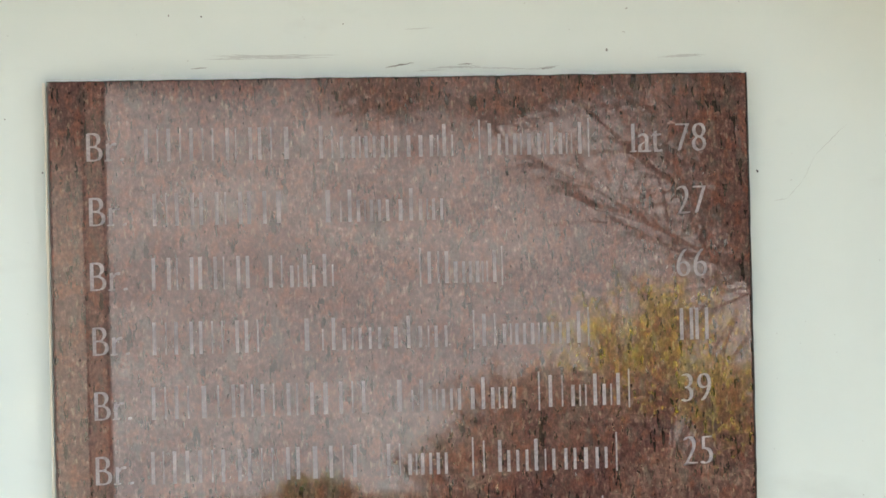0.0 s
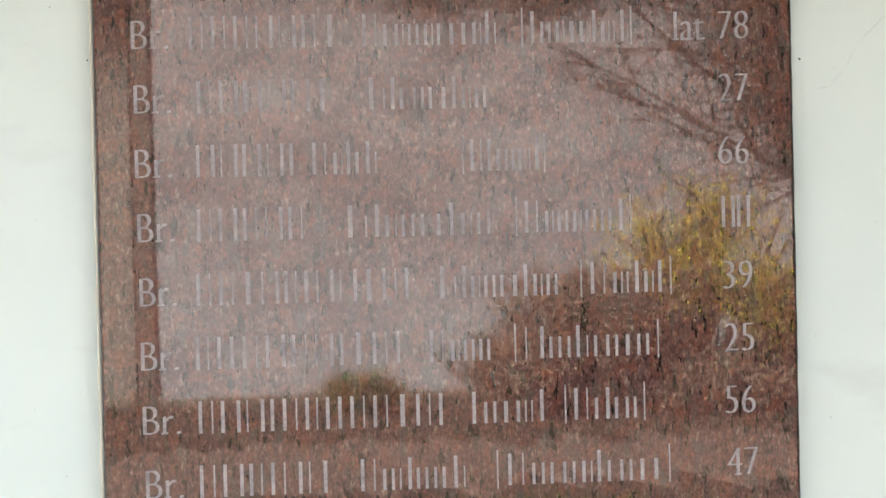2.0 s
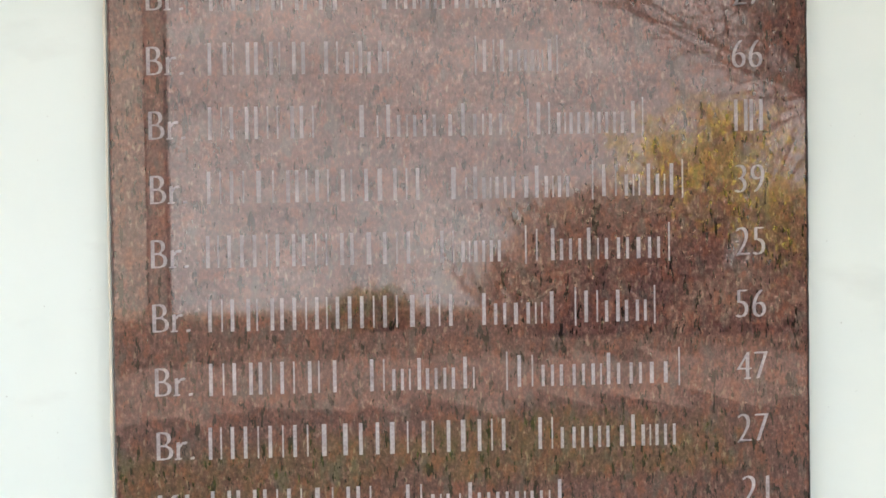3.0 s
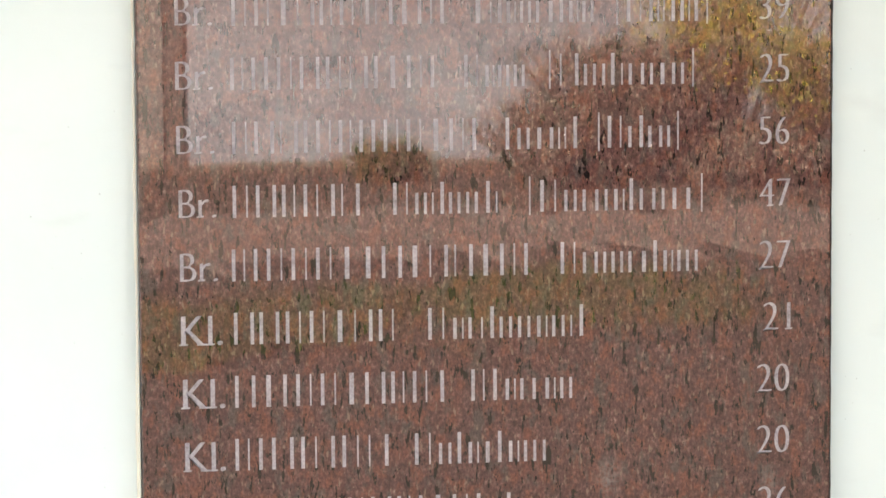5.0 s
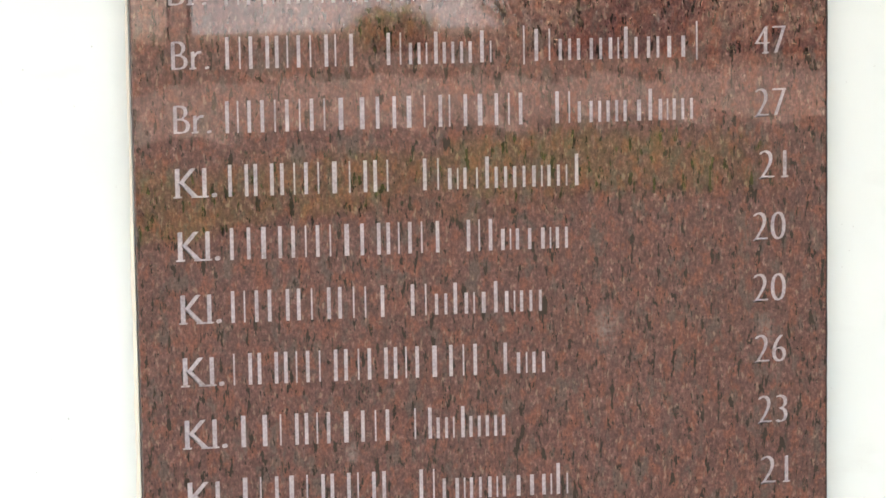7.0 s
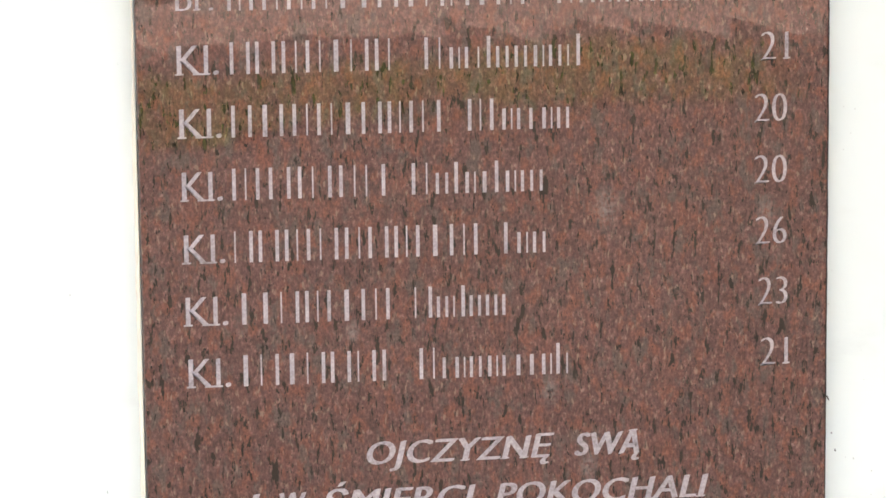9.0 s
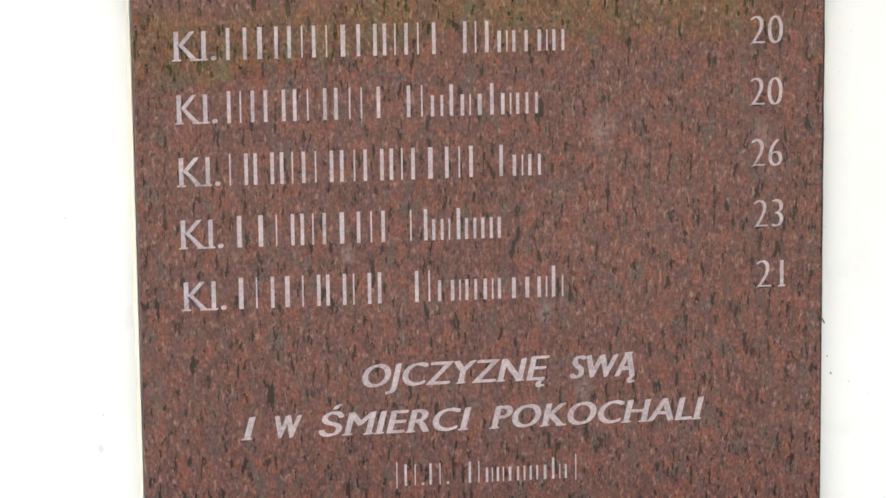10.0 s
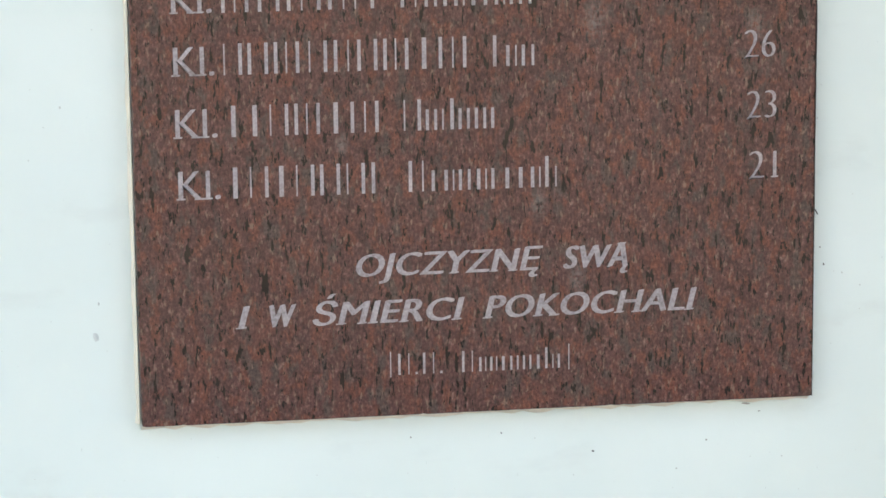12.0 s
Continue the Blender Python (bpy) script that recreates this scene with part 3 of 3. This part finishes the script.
def under(ob, parent):
    """Hangs a part with world places under a thing that stands elsewhere."""
    ob.parent = parent
    ob.matrix_parent_inverse = Matrix.Translation(-Vector(parent.location))
    return ob


under(part("wall", solid(1.19, -24, -0.05, 16, -18.6, 3.2), BOUNCE_LIT), house)
under(part("wing_wall", solid(-8, -24, -0.05, 1.06, -19.1, 3.2), WING), house)
under(part("plinth", solid(1.2, -18.598, -0.05, 15.99, -18.55, 0.09), BROWN), house)
under(part("wing_plinth", solid(-7.99, -19.098, -0.05, 1.05, -19.06, 0.1), BROWN), house)
under(part("downpipe", solid(1.062, -19.0, 0.0, 1.188, -18.62, 3.2, bevel=0.03), RUST), house)
# Unseen roof whose overhang is sized to throw shade on the wall's top.
under(prism("roof", roof_outline(-24.0, -18.6, 3.2, 1.7, 0.46), -8.4, 16.4, TILE), house)


def bent(start, way, length, rnd, steps=5, sag=0.0, wild=0.25):
    """A crooked line of points."""
    points, p, w = [start.copy()], start.copy(), way.normalized()
    for _ in range(steps):
        w = (w + Vector((rnd.uniform(-wild, wild), rnd.uniform(-wild, wild), rnd.uniform(-wild, wild) - sag))).normalized()
        p = p + w * (length / steps)
        points.append(p.copy())
    return points


def twigs(bm, points, radius, level, rnd, sag, tips):
    """A limb and, from its sides, ever thinner ones."""
    n = len(points)
    tube(bm, points, [radius * (1 - 0.75 * i / (n - 1)) for i in range(n)], 5 if level > 1 else 3)
    if level == 0:
        tips.append(points[-1])
        return
    length = sum((b - a).length for a, b in zip(points, points[1:]))
    for i in range(1, n):
        for _ in range(2 if level > 1 or i % 2 else 1):
            way = points[i] - points[i - 1]
            side = Vector((rnd.uniform(-1, 1), rnd.uniform(-1, 1), rnd.uniform(-0.8, 0.8)))
            twigs(bm, bent(points[i], way.normalized() + 0.75 * side, length * rnd.uniform(0.2, 0.42), rnd, 4, sag, 0.18), max(radius * 0.5, 0.0032), level - 1, rnd, sag, tips)


def bare_tree():
    rnd = random.Random(12)
    tree = empty("tree", 4.35, -13.2, 0, "bare dark tree with crooked drooping twigs", "tree")
    trunk = bmesh.new()
    stem = [Vector(p) for p in ((0.30, 0, -0.05), (0.16, 0.02, 0.6), (-0.02, 0.0, 1.15), (-0.30, 0.03, 1.6), (-0.46, 0.0, 2.2), (-0.50, 0.0, 3.0), (-0.42, 0.0, 4.2), (-0.35, 0.1, 5.4))]
    tube(trunk, stem, (0.16, 0.13, 0.12, 0.10, 0.085, 0.07, 0.05, 0.02), 12)
    for v in trunk.verts:
        v.co += 0.025 * noise.noise_vector(v.co * 6.0)
    part("trunk", trunk, BARK, tree)
    crown, tips = bmesh.new(), []
    for x, z, way, long, thick, level in (
            (-0.32, 1.48, (-1, 0.0, 0.62), 1.42, 0.013, 2), (-0.45, 1.80, (-1, 0.05, 0.72), 1.15, 0.011, 2), (-0.50, 2.06, (-1, -0.05, 0.14), 0.75, 0.008, 2), (-0.40, 1.55, (-1, 0.1, 0.36), 0.95, 0.008, 2),
            (-0.05, 1.46, (-1, 0.1, -0.02), 0.98, 0.008, 2), (-0.20, 1.50, (-1, 0.2, -0.18), 0.80, 0.006, 1), (-0.46, 2.30, (-1, 0.1, 0.06), 1.30, 0.010, 2), (-0.48, 2.60, (-1, 0.0, 0.02), 0.85, 0.010, 2),
            (-0.50, 2.95, (-1, -0.3, 0.10), 1.10, 0.012, 2), (-0.48, 3.2, (-0.8, 0.3, 0.3), 1.6, 0.02, 2),
            (-0.30, 1.70, (0.6, 0.6, 0.5), 0.8, 0.022, 2), (-0.36, 1.90, (0.7, 0.4, 0.3), 0.8, 0.022, 2), (-0.40, 2.10, (0.6, 0.7, 0.3), 0.8, 0.022, 2), (-0.42, 2.30, (0.7, 0.5, 0.2), 0.9, 0.022, 2), (-0.44, 2.50, (0.6, 0.7, 0.1), 0.9, 0.022, 2), (-0.20, 1.50, (0.5, 0.7, 0.8), 0.9, 0.024, 2),
            (-0.45, 2.9, (0.9, 0.3, 0.4), 1.5, 0.03, 2), (-0.45, 3.6, (0.4, 0.9, 0.5), 1.5, 0.03, 2), (-0.42, 3.9, (-0.7, -0.6, 0.6), 1.5, 0.03, 2), (-0.40, 4.4, (0.7, -0.5, 0.7), 1.4, 0.03, 2), (-0.35, 1.9, (0.9, -0.2, 0.4), 1.3, 0.02, 2)):
        twigs(crown, bent(Vector((x, 0, z)), Vector(way), long, rnd, 6, 0.0, 0.13), thick, level, rnd, 0.01, tips)
    part("crown", crown, TANGLE, tree)
    tangle = bmesh.new()
    for _ in range(1500):
        z, a, r = rnd.uniform(1.46, 3.0), rnd.uniform(0, math.tau), abs(rnd.gauss(0, 0.27)) + 0.04
        mid = -0.20 - 0.34 * min(max((z - 1.4) / 0.8, 0), 1)
        start = Vector((mid + 0.05 + r * math.cos(a), r * math.sin(a), z))
        tube(tangle, bent(start, Vector((rnd.uniform(-1, 0.4), rnd.uniform(-0.6, 0.6), rnd.uniform(-0.3, 0.8))), rnd.uniform(0.12, 0.34), rnd, 3, 0.0, 0.3), (0.0045, 0.0038, 0.003, 0.002), 3)
    for cx, cz, wide, high, count in ((-2.18, 2.47, 0.26, 0.10, 330), (-1.62, 2.40, 0.24, 0.07, 260), (-1.20, 2.54, 0.30, 0.08, 300)):
        for _ in range(count):
            start = Vector((cx + rnd.gauss(0, wide * 0.6), rnd.gauss(0, 0.2), cz + rnd.gauss(0, high * 0.7)))
            tube(tangle, bent(start, Vector((rnd.uniform(-1, 1), rnd.uniform(-0.6, 0.6), rnd.uniform(-0.5, 0.4))), rnd.uniform(0.10, 0.26), rnd, 3, 0.0, 0.3), (0.0030, 0.0026, 0.0022, 0.0016), 3)
    tube(tangle, [Vector((-0.46 - 0.28 * i, 0.0, 2.70 - 0.036 * i + 0.02 * math.sin(2.1 * i))) for i in range(8)], [0.010 - 0.001 * i for i in range(8)], 5)
    part("tangle", tangle, TANGLE, tree, "dense tangle of thin dark twigs")
    dry = bmesh.new()
    for _ in range(5200):
        z, a, r = rnd.uniform(1.48, 3.0), rnd.uniform(0, math.tau), abs(rnd.gauss(0, 0.24)) + 0.04
        mid = -0.16 - 0.30 * min(max((z - 1.4) / 0.8, 0), 1)
        leaf(dry, Vector((mid + 0.05 + r * math.cos(a), r * math.sin(a), z)), rnd.uniform(0.010, 0.022), rnd)
    part("old_leaves", dry, DARKLEAF, tree, "small withered dark brown leaves round the stem")
    buds = bmesh.new()
    for p in tips:
        leaf(buds, p, rnd.uniform(0.006, 0.012), rnd)
    part("buds", buds, BUD, tree)


bare_tree()


def shrub(name, x, y, label, category, group, stems, spread, high, bark, leaves, count, size, seed, low=0.3):
    """Stems from one stool, and many small leaves or petals about their outer ends."""
    rnd = random.Random(seed)
    thing = empty(name, x, y, 0, label, category, group)
    wood, crown = bmesh.new(), bmesh.new()
    ends = []
    for _ in range(stems):
        a, out = rnd.uniform(0, math.tau), rnd.uniform(0.1, 1.0)
        start = Vector((0.25 * spread * math.cos(a) * out, 0.25 * spread * math.sin(a) * out, -0.02))
        line_up = bent(start, Vector((spread * math.cos(a) * out, spread * math.sin(a) * out, high)), high * rnd.uniform(0.75, 1.08), rnd, 6, 0.02, 0.16)
        tube(wood, line_up, [0.012 * (1 - 0.1 * i) for i in range(7)], 4)
        ends.append(line_up)
        for k in (3, 4, 5):
            side = bent(line_up[k], Vector((rnd.uniform(-1, 1), rnd.uniform(-1, 1), 0.8)), high * 0.28, rnd, 3, 0.0, 0.2)
            tube(wood, side, [0.006, 0.005, 0.004, 0.003], 3)
            ends.append(side)
    for _ in range(count):
        row = rnd.choice(ends)
        k = rnd.uniform(low, 1.0) * (len(row) - 1)
        i = min(int(k), len(row) - 2)
        p = row[i].lerp(row[i + 1], k - i) + Vector((rnd.gauss(0, 0.045), rnd.gauss(0, 0.045), rnd.gauss(0, 0.045)))
        leaf(crown, p, size * rnd.uniform(0.6, 1.3), rnd)
    part("stems", wood, bark, thing)
    part("crown", crown, leaves, thing)
    return thing


shrub("forsythia", 4.36, -16.75, "flowering yellow forsythia shrub beside the path", "shrub", "shrubs beside the path", 40, 0.46, 1.38, TWIG, PETAL, 9000, 0.0125, 21, 0.58)
shrub("forsythia", 4.86, -16.45, "fading olive yellow forsythia shrub beside the path", "shrub", "shrubs beside the path", 44, 0.46, 1.00, TWIG, SPRAY, 6800, 0.014, 31, 0.55)
shrub("shrub", 3.25, -16.7, "low leafless brown shrub beside the path", "shrub", "shrubs beside the path", 50, 0.5, 0.62, TWIG, DRYLEAF, 5760, 0.017, 26, 0.1)
shrub("shrub", 3.62, -16.75, "leafless brown shrub beside the path", "shrub", "shrubs beside the path", 60, 0.50, 0.95, TWIG, DRYLEAF, 7360, 0.017, 27, 0.1)
shrub("shrub", 4.02, -16.75, "leafless brown shrub beside the path", "shrub", "shrubs beside the path", 60, 0.55, 0.98, TWIG, DRYLEAF, 8320, 0.017, 22, 0.1)
shrub("shrub", 4.6, -16.6, "low leafless brown shrub beside the path", "shrub", "shrubs beside the path", 60, 0.75, 0.52, TWIG, DRYLEAF, 8960, 0.017, 23, 0.1)
shrub("shrub", 5.8, -16.8, "leafless brown shrub beside the path", "shrub", "shrubs beside the path", 60, 0.75, 1.05, TWIG, DRYLEAF, 8960, 0.017, 24, 0.1)
shrub("bush", 2.36, -17.4, "low olive green evergreen bush by the pale wall", "bush", "", 30, 0.30, 0.30, TWIG, OLIVE, 3400, 0.015, 25, 0.1)


def litter():
    """Fallen leaves and dry stalks over the bed, the path's edges and the foot of the outbuilding."""
    rnd = random.Random(41)
    bm = bmesh.new()
    for _ in range(5200):
        x = rnd.uniform(0.2, 6.2)
        y = rnd.choice((-18.4 + abs(rnd.gauss(0, 0.25)), -15.7 + rnd.gauss(0, 0.45), -12.9 + rnd.gauss(0, 0.6)))
        leaf(bm, Vector((x, y, 0.012 + rnd.uniform(0.02, 0.05))), rnd.uniform(0.008, 0.018), rnd)
    for _ in range(2600):
        x, y = rnd.uniform(0.2, 4.2), -18.42 + abs(rnd.gauss(0, 0.12))
        p = Vector((x, y, 0.0))
        tip = p + Vector((rnd.uniform(-0.05, 0.05), rnd.uniform(-0.03, 0.03), abs(rnd.gauss(0, 0.06)) + 0.03))
        a, b, c = (bm.verts.new(v) for v in (p - Vector((0.008, 0, 0)), p + Vector((0.008, 0, 0)), tip))
        bm.faces.new((a, b, c))
    tagged(part("leaf_litter", bm, LITTER), "fallen brown leaves and dry stalks on the yard", "leaf litter", kind="stuff")


litter()
